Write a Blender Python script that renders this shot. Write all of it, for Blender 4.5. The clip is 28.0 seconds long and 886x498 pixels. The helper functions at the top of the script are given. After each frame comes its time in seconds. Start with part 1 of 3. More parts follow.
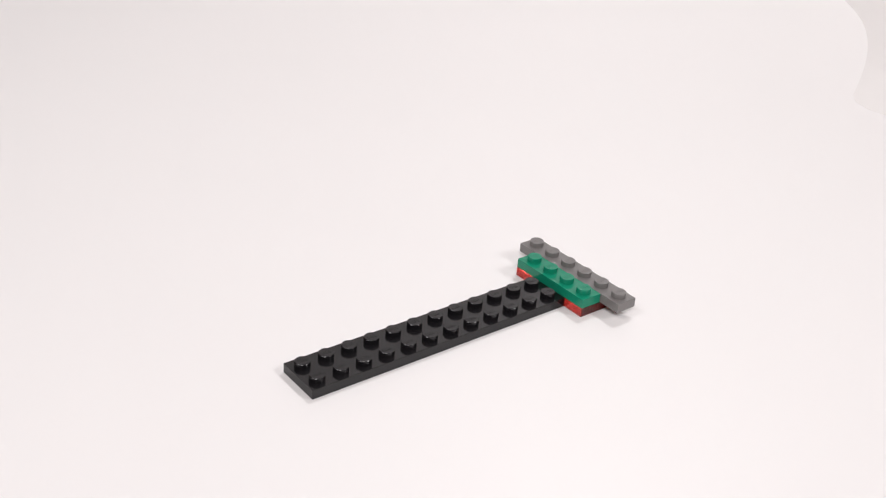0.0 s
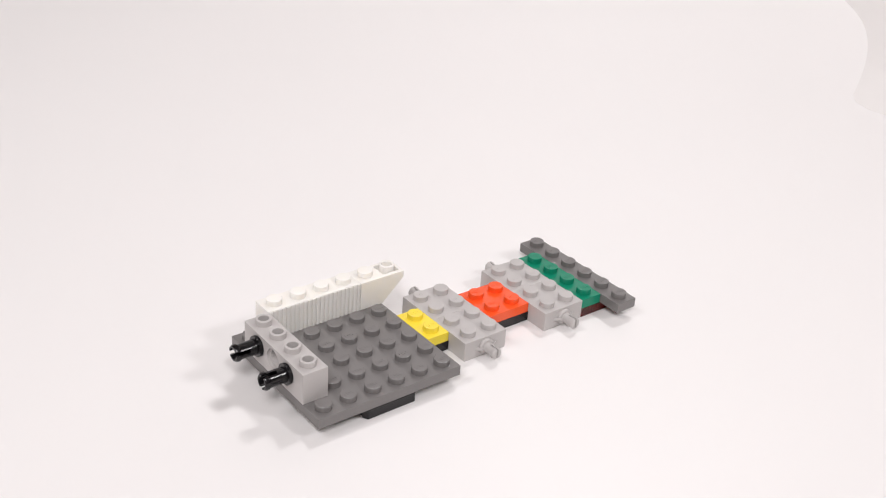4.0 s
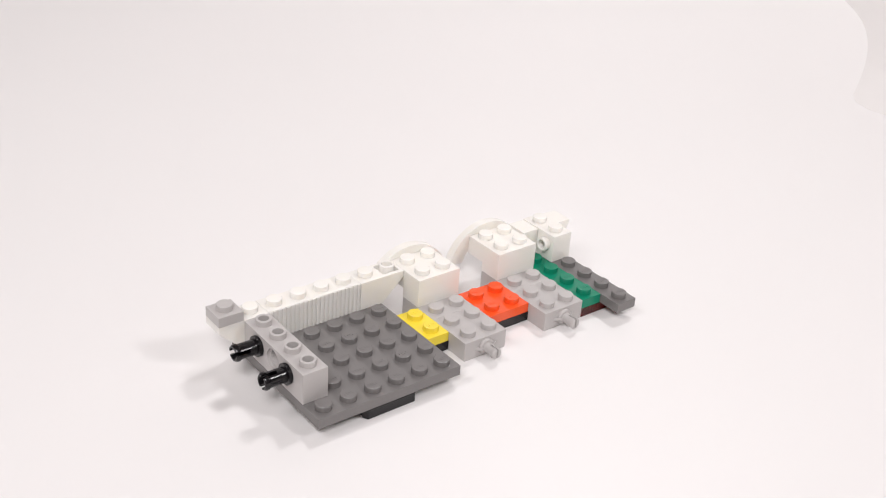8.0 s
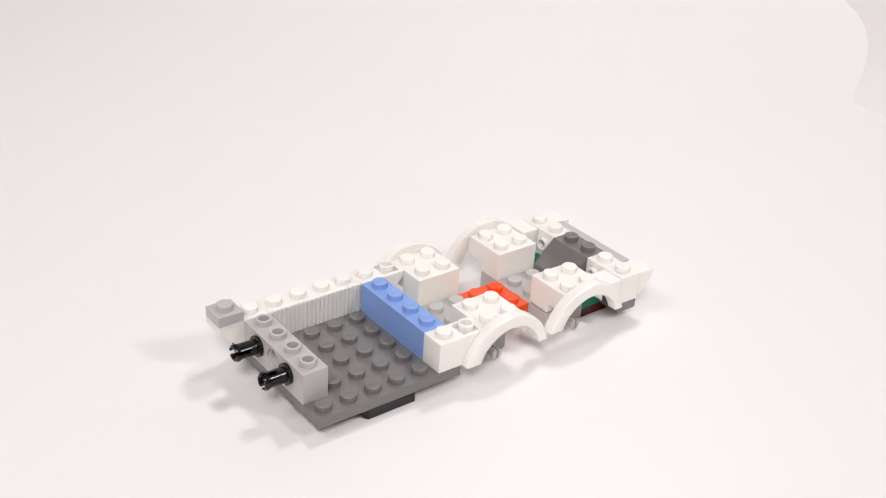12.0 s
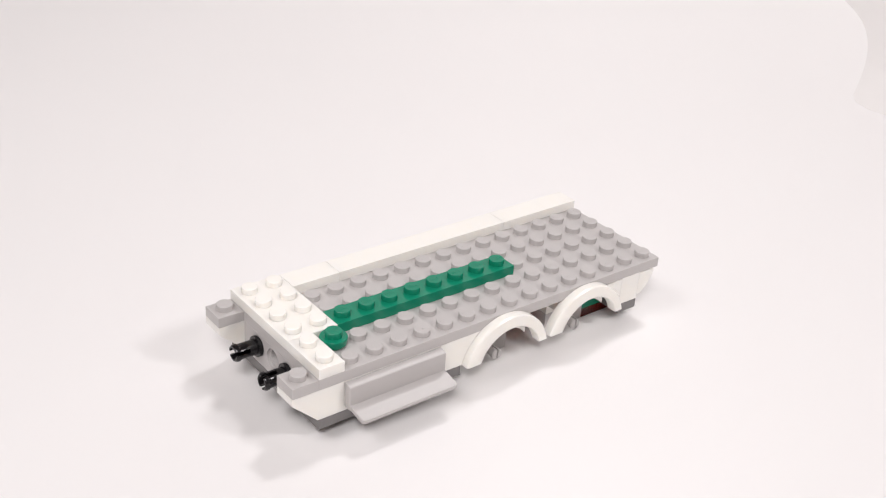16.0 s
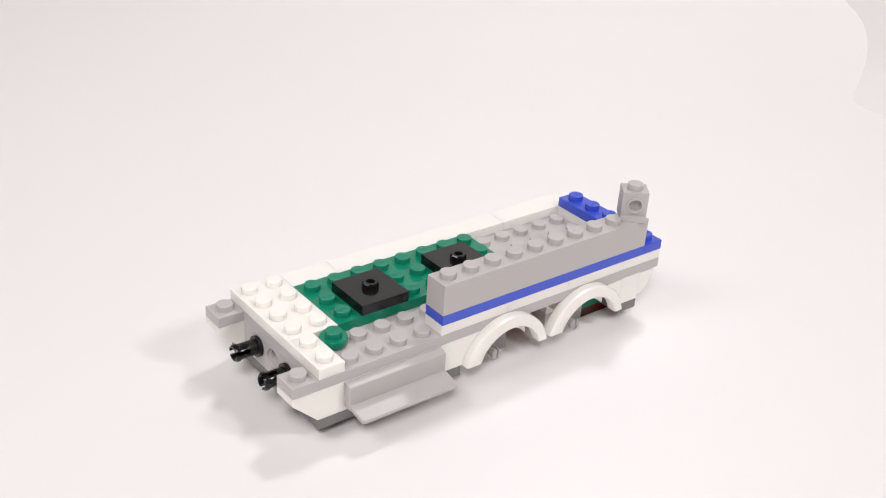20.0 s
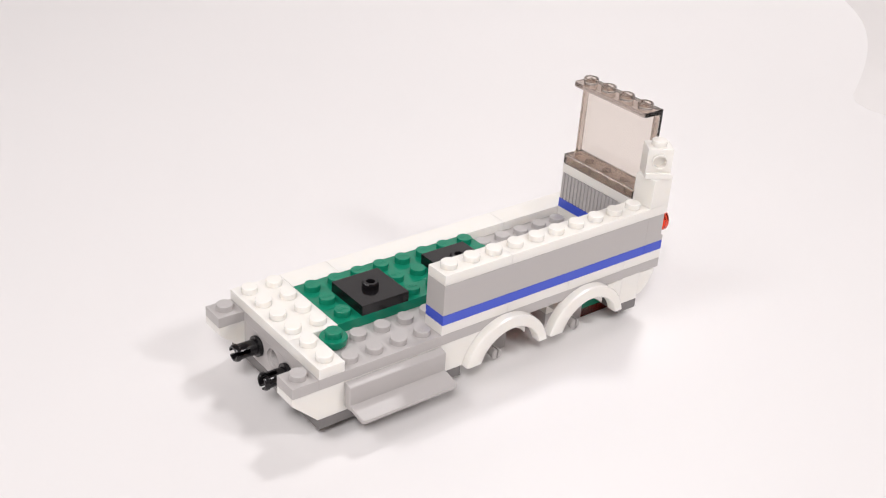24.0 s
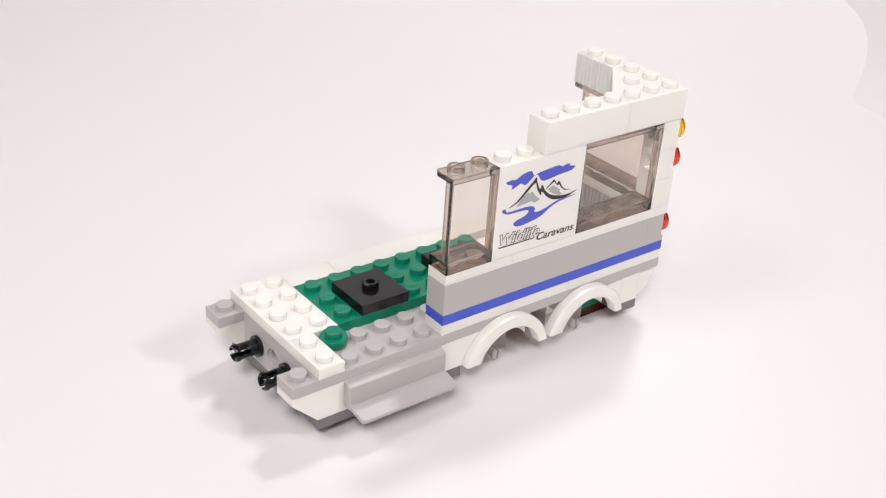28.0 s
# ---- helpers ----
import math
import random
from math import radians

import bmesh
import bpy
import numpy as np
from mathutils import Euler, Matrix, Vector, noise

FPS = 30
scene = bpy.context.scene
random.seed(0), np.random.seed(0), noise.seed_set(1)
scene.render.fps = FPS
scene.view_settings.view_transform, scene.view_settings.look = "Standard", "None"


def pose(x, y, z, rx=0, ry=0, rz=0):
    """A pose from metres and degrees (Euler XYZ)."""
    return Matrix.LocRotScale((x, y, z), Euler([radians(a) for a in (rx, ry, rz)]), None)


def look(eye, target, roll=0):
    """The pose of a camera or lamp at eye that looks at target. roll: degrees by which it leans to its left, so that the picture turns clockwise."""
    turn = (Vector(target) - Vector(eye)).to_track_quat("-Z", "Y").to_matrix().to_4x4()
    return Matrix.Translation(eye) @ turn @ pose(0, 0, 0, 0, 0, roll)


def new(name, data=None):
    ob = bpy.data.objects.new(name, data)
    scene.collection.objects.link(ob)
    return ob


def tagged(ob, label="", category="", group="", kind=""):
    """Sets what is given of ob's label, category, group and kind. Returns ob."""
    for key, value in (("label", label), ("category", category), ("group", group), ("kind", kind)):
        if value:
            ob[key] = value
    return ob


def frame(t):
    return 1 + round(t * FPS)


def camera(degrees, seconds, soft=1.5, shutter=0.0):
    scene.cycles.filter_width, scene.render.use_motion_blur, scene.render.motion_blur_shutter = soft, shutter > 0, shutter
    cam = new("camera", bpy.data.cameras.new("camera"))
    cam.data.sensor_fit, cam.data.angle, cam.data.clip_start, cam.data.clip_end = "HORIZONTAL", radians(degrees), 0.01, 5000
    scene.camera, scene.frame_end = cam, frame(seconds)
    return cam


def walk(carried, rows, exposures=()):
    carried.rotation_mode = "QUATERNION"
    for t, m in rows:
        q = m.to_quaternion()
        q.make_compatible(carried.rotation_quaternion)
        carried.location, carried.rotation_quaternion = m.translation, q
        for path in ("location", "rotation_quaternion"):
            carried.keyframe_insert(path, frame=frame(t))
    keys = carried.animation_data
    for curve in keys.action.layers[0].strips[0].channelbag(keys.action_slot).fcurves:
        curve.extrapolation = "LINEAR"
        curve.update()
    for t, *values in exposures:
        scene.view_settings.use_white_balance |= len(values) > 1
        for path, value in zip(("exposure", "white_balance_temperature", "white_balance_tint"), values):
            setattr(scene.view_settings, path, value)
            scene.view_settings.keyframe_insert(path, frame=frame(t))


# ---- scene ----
cam = camera(42.33, 28.0, soft=1.2)
EYE = (-0.139155, -0.223029, 0.192918)
CAM = pose(*EYE, 61.4017, -3.6089, -37.3262)
walk(cam, [(0.0, CAM), (28.0, CAM)])

# ---- light: three softboxes set by the shadows, an added fill, an unseen bounce room ----
P, H = 0.008, 0.0032          # stud pitch and plate height of the toy system
LAST = 28.0
FWD = Vector((0.606, 0.795, 0.0))
SIDE = Vector((0.795, -0.606, 0.0))
MID = Vector((0.05, 0.01, 0.0))

world = bpy.data.worlds.new("studio")
world.use_nodes = True
scene.world = world
world.node_tree.nodes["Background"].inputs["Color"].default_value = (1.0, 0.97, 0.955, 1)
world.node_tree.nodes["Background"].inputs["Strength"].default_value = 0.3
LAMP_TINT = (1.0, 0.975, 0.985)


def softbox(name, turn, rise, distance, size, watts):
    """A square lamp that looks at the model from a compass angle and a height angle, in degrees."""
    lamp = bpy.data.lights.new(name, "AREA")
    lamp.shape, lamp.size, lamp.size_y = "RECTANGLE", size, size
    lamp.energy, lamp.color = watts, LAMP_TINT
    a, e = radians(turn), radians(rise)
    ob = new(name, lamp)
    ob.matrix_world = look(MID + distance * Vector((math.cos(e) * math.cos(a), math.cos(e) * math.sin(a), math.sin(e))), MID)
    return ob


softbox("lamp_right", -57, 41, 1.9, 0.25, 11.2)
softbox("lamp_back", 31, 55, 1.8, 0.19, 9.6)
softbox("lamp_left", 172, 52, 1.2, 0.34, 3.9)
# fill added behind the camera to brighten the faces turned towards it
softbox("lamp_front", 226, 48, 2.0, 0.56, 23.0)
scene.view_settings.exposure = -0.17


# ---- materials ----
def nodes_of(m):
    m.use_nodes = True
    t = m.node_tree
    return t, t.nodes, t.links, t.nodes["Principled BSDF"]


def plastic(name, colour, rough=0.22, spread=0.016, sheen=0.5, glow=0.0):
    """Moulded ABS: faint tone change, smudged gloss and a very shallow ripple."""
    m = bpy.data.materials.new(name)
    t, n, l, b = nodes_of(m)
    coord = n.new("ShaderNodeTexCoord")
    info = n.new("ShaderNodeObjectInfo")
    smudge = n.new("ShaderNodeTexNoise")
    smudge.inputs["Scale"].default_value = 90
    smudge.inputs["Detail"].default_value = 4
    l.new(coord.outputs["Object"], smudge.inputs["Vector"])
    add = n.new("ShaderNodeMath")
    add.operation = "ADD"
    l.new(smudge.outputs["Fac"], add.inputs[0])
    l.new(info.outputs["Random"], add.inputs[1])
    tone = n.new("ShaderNodeMapRange")
    tone.inputs["From Min"].default_value, tone.inputs["From Max"].default_value = 0.3, 1.7
    tone.inputs["To Min"].default_value, tone.inputs["To Max"].default_value = 1 - spread, 1 + spread * 0.6
    l.new(add.outputs[0], tone.inputs["Value"])
    mix = n.new("ShaderNodeMix")
    mix.data_type, mix.blend_type = "RGBA", "MULTIPLY"
    mix.inputs["Factor"].default_value = 1.0
    mix.inputs[6].default_value = (*colour, 1)
    l.new(tone.outputs["Result"], mix.inputs[7])
    l.new(mix.outputs[2], b.inputs["Base Color"])
    gloss = n.new("ShaderNodeMapRange")
    gloss.inputs["To Min"].default_value, gloss.inputs["To Max"].default_value = rough * 0.94, rough * 1.08
    l.new(smudge.outputs["Fac"], gloss.inputs["Value"])
    l.new(gloss.outputs["Result"], b.inputs["Roughness"])
    fine = n.new("ShaderNodeTexNoise")
    fine.inputs["Scale"].default_value = 420
    fine.inputs["Detail"].default_value = 3
    l.new(coord.outputs["Object"], fine.inputs["Vector"])
    bump = n.new("ShaderNodeBump")
    bump.inputs["Strength"].default_value = 0.025
    bump.inputs["Distance"].default_value = 0.0004
    l.new(fine.outputs["Fac"], bump.inputs["Height"])
    l.new(bump.outputs["Normal"], b.inputs["Normal"])
    b.inputs["IOR"].default_value = 1.5
    b.inputs["Specular IOR Level"].default_value = sheen
    if glow:                   # light that seeps through pale plastic
        b.inputs["Subsurface Weight"].default_value = glow
        b.inputs["Subsurface Radius"].default_value = (1.0, 0.95, 0.88)
        b.inputs["Subsurface Scale"].default_value = 0.0022
    return m


def clear_plastic(name, tint, rough=0.03, clarity=1.0):
    """Tinted clear plastic that bends light, with faint moulding marks in its gloss."""
    m = bpy.data.materials.new(name)
    t, n, l, b = nodes_of(m)
    b.inputs["Base Color"].default_value = (*tint, 1)
    b.inputs["Transmission Weight"].default_value = clarity
    b.inputs["IOR"].default_value = 1.46
    coord, haze, span = n.new("ShaderNodeTexCoord"), n.new("ShaderNodeTexNoise"), n.new("ShaderNodeMapRange")
    haze.inputs["Scale"].default_value = 260
    l.new(coord.outputs["Object"], haze.inputs["Vector"])
    l.new(haze.outputs["Fac"], span.inputs["Value"])
    span.inputs["To Min"].default_value, span.inputs["To Max"].default_value = rough * 0.5, rough * 1.5
    l.new(span.outputs["Result"], b.inputs["Roughness"])
    return m


def lens_plastic(name, colour):
    """Deep-tinted moulded lens that bends light and scatters a little."""
    m = bpy.data.materials.new(name)
    t, n, l, b = nodes_of(m)
    b.inputs["Base Color"].default_value = (*colour, 1)
    b.inputs["Transmission Weight"].default_value = 1.0
    b.inputs["Roughness"].default_value = 0.04
    b.inputs["IOR"].default_value = 1.45
    return m


def ink(name, colour):
    m = bpy.data.materials.new(name)
    t, n, l, b = nodes_of(m)
    grain = n.new("ShaderNodeTexNoise")
    grain.inputs["Scale"].default_value = 900
    coord = n.new("ShaderNodeTexCoord")
    l.new(coord.outputs["Object"], grain.inputs["Vector"])
    ramp = n.new("ShaderNodeMix")
    ramp.data_type = "RGBA"
    l.new(grain.outputs["Fac"], ramp.inputs["Factor"])
    ramp.inputs[6].default_value = (*[c * 0.94 for c in colour], 1)
    ramp.inputs[7].default_value = (*[min(1, c * 1.06) for c in colour], 1)
    l.new(ramp.outputs[2], b.inputs["Base Color"])
    b.inputs["Roughness"].default_value = 0.35
    return m


def paper(name, colour):
    """White backdrop paper with a soft mottling and a trace of fibre."""
    m = bpy.data.materials.new(name)
    t, n, l, b = nodes_of(m)
    coord = n.new("ShaderNodeTexCoord")
    big, small = n.new("ShaderNodeTexNoise"), n.new("ShaderNodeTexNoise")
    big.inputs["Scale"].default_value, small.inputs["Scale"].default_value = 7, 600
    for s in (big, small):
        l.new(coord.outputs["Object"], s.inputs["Vector"])
    mix = n.new("ShaderNodeMix")
    mix.data_type = "RGBA"
    l.new(big.outputs["Fac"], mix.inputs["Factor"])
    mix.inputs[6].default_value = (*[c * 0.985 for c in colour], 1)
    mix.inputs[7].default_value = (*[min(1, c * 1.01) for c in colour], 1)
    l.new(mix.outputs[2], b.inputs["Base Color"])
    b.inputs["Roughness"].default_value = 0.45
    bump = n.new("ShaderNodeBump")
    bump.inputs["Strength"].default_value = 0.03
    bump.inputs["Distance"].default_value = 0.0003
    l.new(small.outputs["Fac"], bump.inputs["Height"])
    l.new(bump.outputs["Normal"], b.inputs["Normal"])
    return m


WHITE = plastic("white_plastic", (0.90, 0.873, 0.822), 0.22, 0.008, glow=0.45)
LIGHT_GREY = plastic("light_grey_plastic", (0.505, 0.481, 0.472), 0.39, sheen=0.37)
DARK_GREY = plastic("dark_grey_plastic", (0.181, 0.171, 0.168), 0.2)
BLACK = plastic("black_plastic", (0.009, 0.0082, 0.0094), 0.16, sheen=0.42)
GREEN = plastic("green_plastic", (0.007, 0.228, 0.133), 0.16, sheen=0.34)
RED = plastic("red_plastic", (0.92, 0.098, 0.018), 0.22)
YELLOW = plastic("yellow_plastic", (0.92, 0.72, 0.06), 0.22)
BLUE = plastic("blue_plastic", (0.045, 0.09, 0.60), 0.2)
MID_BLUE = plastic("medium_blue_plastic", (0.245, 0.385, 0.76), 0.24)
# yellowed white plastic with the light that seeps through painted in as tan
TAN = plastic("yellowed_glow_plastic", (0.86, 0.68, 0.42), 0.3)
CLEAR_RED = clear_plastic("clear_red_plastic", (0.85, 0.06, 0.045), clarity=0.95)
SMOKE = clear_plastic("smoke_plastic", (0.83, 0.77, 0.72))
# darkened copy of the smoke plastic: light lost in thick parts, put into the tint
SMOKE_DARKENED = clear_plastic("smoke_plastic_darkened", (0.58, 0.495, 0.44))
LENS_RED = lens_plastic("red_lens", (0.88, 0.07, 0.03))
LENS_ORANGE = lens_plastic("orange_lens", (1.0, 0.60, 0.03))
INK_BLUE = ink("blue_ink", (0.075, 0.095, 0.58))
INK_BLACK = ink("black_ink", (0.02, 0.018, 0.02))
INK_GREY = ink("grey_ink", (0.42, 0.42, 0.43))
INK_WHITE = ink("white_ink", (0.80, 0.79, 0.77))
PAPER = paper("backdrop_paper", (0.84, 0.82, 0.815))
# paper greyed a little, so the corner's dimness is in the colour
DIM_SHEET = paper("corner_dimming_sheet", (0.784, 0.759, 0.747))
# paint of the added room; its tone sets how strong and warm the bounce is
WALL_PAINT = paper("bounce_paint", (0.42, 0.35, 0.315))


# ---- mesh helpers (local sizes in metres) ----
def mesh_of(name, bm, material, smooth=False):
    me = bpy.data.meshes.new(name)
    bm.normal_update()
    bm.to_mesh(me)
    bm.free()
    me.materials.append(material)
    if smooth:
        me.polygons.foreach_set("use_smooth", [True] * len(me.polygons))
    return me


def part(name, bm, material, parent, label="", at=None):
    """Links a bmesh, or a ready mesh, as one mesh object under a thing or a part."""
    me = mesh_of(name, bm, material) if isinstance(bm, bmesh.types.BMesh) else bm
    ob = new(name, me)
    ob.parent = parent
    if at is not None:
        ob.matrix_local = at
    if label:
        ob["label"] = label
    return ob


def thing(name, label, category, group=""):
    return tagged(new(name), label, category, group)


def box_bm(x0, x1, y0, y1, z0, z1, bevel=0.00008):
    bm = bmesh.new()
    bmesh.ops.create_cube(bm, size=1)
    bmesh.ops.scale(bm, vec=(x1 - x0, y1 - y0, z1 - z0), verts=bm.verts)
    bmesh.ops.translate(bm, vec=((x0 + x1) / 2, (y0 + y1) / 2, (z0 + z1) / 2), verts=bm.verts)
    if bevel:
        bmesh.ops.bevel(bm, geom=list(bm.edges), offset=bevel, segments=2, profile=0.5, affect="EDGES")
    return bm


def prism_bm(outline, a, b, axis="y", bevel=0.00014):
    """An outline of (u, v) pairs drawn out from a to b. axis y: u=x, v=z; axis x: u=y, v=z; axis z: u=x, v=y."""
    put = {"y": lambda u, v, w: (u, w, v), "x": lambda u, v, w: (w, u, v), "z": lambda u, v, w: (u, v, w)}[axis]
    bm = bmesh.new()
    lo = [bm.verts.new(put(u, v, a)) for u, v in outline]
    hi = [bm.verts.new(put(u, v, b)) for u, v in outline]
    bm.faces.new(lo)
    bm.faces.new(list(reversed(hi)))
    k = len(outline)
    for i in range(k):
        bm.faces.new((lo[i], hi[i], hi[(i + 1) % k], lo[(i + 1) % k]))
    bmesh.ops.recalc_face_normals(bm, faces=bm.faces)
    if bevel:
        bmesh.ops.bevel(bm, geom=list(bm.edges), offset=bevel, segments=2, profile=0.5, affect="EDGES")
    return bm


def lathe_bm(profile, segments=20, axis="z"):
    """Turns (radius, height) pairs about an axis; open where the radius is not zero."""
    bm = bmesh.new()
    rings = []
    for r, h in profile:
        if r == 0:
            rings.append([bm.verts.new((0, 0, h))])
        else:
            rings.append([bm.verts.new((r * math.cos(2 * math.pi * i / segments), r * math.sin(2 * math.pi * i / segments), h))
                          for i in range(segments)])
    for a, b in zip(rings, rings[1:]):
        for i in range(segments):
            j = (i + 1) % segments
            if len(a) == 1:
                bm.faces.new((a[0], b[i], b[j]))
            elif len(b) == 1:
                bm.faces.new((a[i], a[j], b[0]))
            else:
                bm.faces.new((a[i], a[j], b[j], b[i]))
    bmesh.ops.recalc_face_normals(bm, faces=bm.faces)
    if axis == "x":
        bmesh.ops.rotate(bm, cent=(0, 0, 0), matrix=Matrix.Rotation(radians(90), 3, "Y"), verts=bm.verts)
    if axis == "y":
        bmesh.ops.rotate(bm, cent=(0, 0, 0), matrix=Matrix.Rotation(radians(-90), 3, "X"), verts=bm.verts)
    return bm


def round_shade(bm, degrees=35):
    for f in bm.faces:
        f.smooth = True
    for e in bm.edges:
        e.smooth = len(e.link_faces) == 2 and e.calc_face_angle(0) < radians(degrees)
    return bm


def join_bm(bm, other, m=None):
    me = bpy.data.meshes.new("joined")
    other.to_mesh(me)
    other.free()
    if m is not None:
        me.transform(m)
    bm.from_mesh(me)
    bpy.data.meshes.remove(me)
    return bm


def cut(bm, cutters):
    """Cuts solids out of a solid and gives the result as a bmesh."""
    a = new("solid", mesh_of("solid", bm, WHITE))
    extra = [a]
    for c in cutters:
        o = new("cutter", mesh_of("cutter", c, WHITE))
        mod = a.modifiers.new("hole", "BOOLEAN")
        mod.operation, mod.object, mod.solver = "DIFFERENCE", o, "EXACT"
        extra.append(o)
    graph = bpy.context.evaluated_depsgraph_get()
    graph.update()
    out = bmesh.new()
    me = bpy.data.meshes.new_from_object(a.evaluated_get(graph))
    out.from_mesh(me)
    bpy.data.meshes.remove(me)
    for o in extra:
        bpy.data.objects.remove(o)
    return out


def bores(spots, m, depth=0.0027):
    """Round cutters sunk into the local z = 0 plane of m at (x, y) in metres."""
    out = []
    for x, y in spots:
        b = lathe_bm([(0, -depth), (0.0019, -depth), (0.0019, 0.002), (0, 0.002)], 18)
        bmesh.ops.transform(b, matrix=m @ Matrix.Translation((x, y, 0)), verts=b.verts)
        out.append(b)
    return out


STUD_R, STUD_H = 0.0024, 0.0018
STUDS = {}


def stud_mesh(material, hollow=False):
    key = (material.name, hollow)
    if key not in STUDS:
        r, h, c = STUD_R, STUD_H, 0.00016
        if hollow and material is SMOKE:
            bm = lathe_bm([(0, 0.00003), (r, 0.00003), (r, h - c), (r - c, h), (0.0017, h), (0.00155, h - c), (0.00155, 0.0005), (0, 0.0005)], 24)
        elif hollow:
            bm = lathe_bm([(r, 0), (r, h - c), (r - c, h), (0.0017, h), (0.00155, h - c), (0.00155, -0.0026), (0, -0.0026)], 18)
        else:
            bm = lathe_bm([(r, 0), (r, h - c), (r - c, h), (0, h)], 18)
        round_shade(bm, 30)
        if not hollow and material is not WHITE:
            rise = 0.00003 if material is LIGHT_GREY else 0.00007
            for k in range(4):
                u = (k - 1.5) * 0.00078
                join_bm(bm, box_bm(u - 0.00022, u + 0.00022, -0.0006, 0.0006, h - 0.00005, h + rise, 0))
        STUDS[key] = mesh_of("stud", bm, material)
    return STUDS[key]


def studs_on(ob, spots, z, material, hollow=False):
    """Studs on top of a thing at (x, y) in stud units from its middle."""
    for x, y in spots:
        part("stud", stud_mesh(material, hollow), None, ob, at=pose(x * P, y * P, z))


def grid(nx, ny):
    return [(i - (nx - 1) / 2, j - (ny - 1) / 2) for i in range(nx) for j in range(ny)]


GAP, LIFT = 0.00003, 0.00003
PLAN = []                      # (thing, rows) for motions(); a thing with no rows lies still from the start


def set_down(ob, m, t=0.0, earlier=()):
    """Puts a thing at its pose m in the model from t seconds on; earlier: (seconds, pose) on the way there."""
    PLAN.append((ob, m, t, list(earlier)))
    ob.matrix_basis = m
    return ob


def spot(x, y, z, yaw=0.0):
    """A pose in stud pitches and plate heights."""
    return pose(x * P, y * P, z * H, 0, 0, yaw)


# ---- kinds of toy pieces; each stands on its base, middle at the origin ----
def block(nx, ny, nz, material, label, name="toy_brick", group="", tile=False, studs=None, hollow=False):
    """A plain brick or plate of nx by ny studs and nz plates."""
    ob = thing(name, label, name.replace("_", " "), group)
    part("body", box_bm(-nx * P / 2 + GAP, nx * P / 2 - GAP, -ny * P / 2 + GAP, ny * P / 2 - GAP, LIFT, nz * H), material, ob)
    if not tile:
        studs_on(ob, studs if studs is not None else grid(nx, ny), nz * H, material, hollow)
    return ob


def plate(nx, ny, material, label, group=""):
    return block(nx, ny, 1, material, label, "toy_plate", group)


def axle_plate(side, label):
    """2 x 2 plate with a downturned side and a split wheel pin; side -1 or 1 along y."""
    ob = thing("axle_plate", label, "toy plate", "wheel axle plates")
    s = side
    outline = [(-s * (P - GAP), H + LIFT), (-s * (P - GAP), 2 * H), (s * (P - GAP), 2 * H), (s * (P - GAP), LIFT), (s * GAP, LIFT), (s * GAP, H + LIFT)]
    part("body", prism_bm(outline, -P + GAP, P - GAP, "x"), LIGHT_GREY, ob)
    studs_on(ob, grid(2, 2), 2 * H, LIGHT_GREY)
    boss = lathe_bm([(0, 0), (0.0026, 0), (0.0026, 0.0006), (0.0023, 0.0009), (0, 0.0009)], 18, "y")
    part("pin_boss", round_shade(boss), LIGHT_GREY, ob, at=pose(0, s * P - s * GAP, 0.0032, 0, 0, 0 if s > 0 else 180))
    rib = mesh_of("boss_rib", prism_bm([(0.0012, 0.0), (0.0042, 0.0), (0.0012, s * 0.0016)], -0.0005, 0.0005, "z", 0.00008), LIGHT_GREY)
    for turn in (0, 180):
        part("boss_rib", rib, None, ob, at=pose(0, s * (P - GAP), 0.0032, 0, turn))
    pin = lathe_bm([(0, 0), (0.0016, 0), (0.0016, 0.0032), (0.00185, 0.0037), (0.0018, 0.0046), (0.0014, 0.0050), (0, 0.0050)], 16, "y")
    slot = box_bm(-0.00035, 0.00035, 0.0016, 0.0070, -0.003, 0.003, 0)
    pin = round_shade(cut(pin, [slot]))
    if s < 0:
        bmesh.ops.rotate(pin, cent=(0, 0, 0), matrix=Matrix.Rotation(radians(180), 3, "Z"), verts=pin.verts)
    part("wheel_pin", pin, LIGHT_GREY, ob, "split wheel pin", pose(0, s * (P + 0.0007), 0.0032))
    return ob


def wedge_plate(side, label):
    """4 x 2 wedge plate whose ends taper to the outside; side -1 or 1 along y."""
    ob = thing("wedge_plate", label, "toy plate", "black wedge plates")
    s = side
    outline = [(-2 * P + GAP, -s * (P - GAP)), (-P + GAP, s * (P - GAP)), (P - GAP, s * (P - GAP)), (2 * P - GAP, -s * (P - GAP))]
    bm = prism_bm(outline, LIFT, H, "z")
    notches = []
    for i in range(3):
        u = -1.75 + 0.3 * i
        v = -s * (0.45 - 0.55 * i)
        notches.append(box_bm((u - 0.11) * P, (u + 0.11) * P, (v - 0.13) * P, (v + 0.13) * P, -0.001, 0.0013, 0))
    part("body", cut(bm, notches), BLACK, ob)
    studs_on(ob, [(-0.5, -0.5), (0.5, -0.5), (-0.5, 0.5), (0.5, 0.5)], H, BLACK)
    return ob


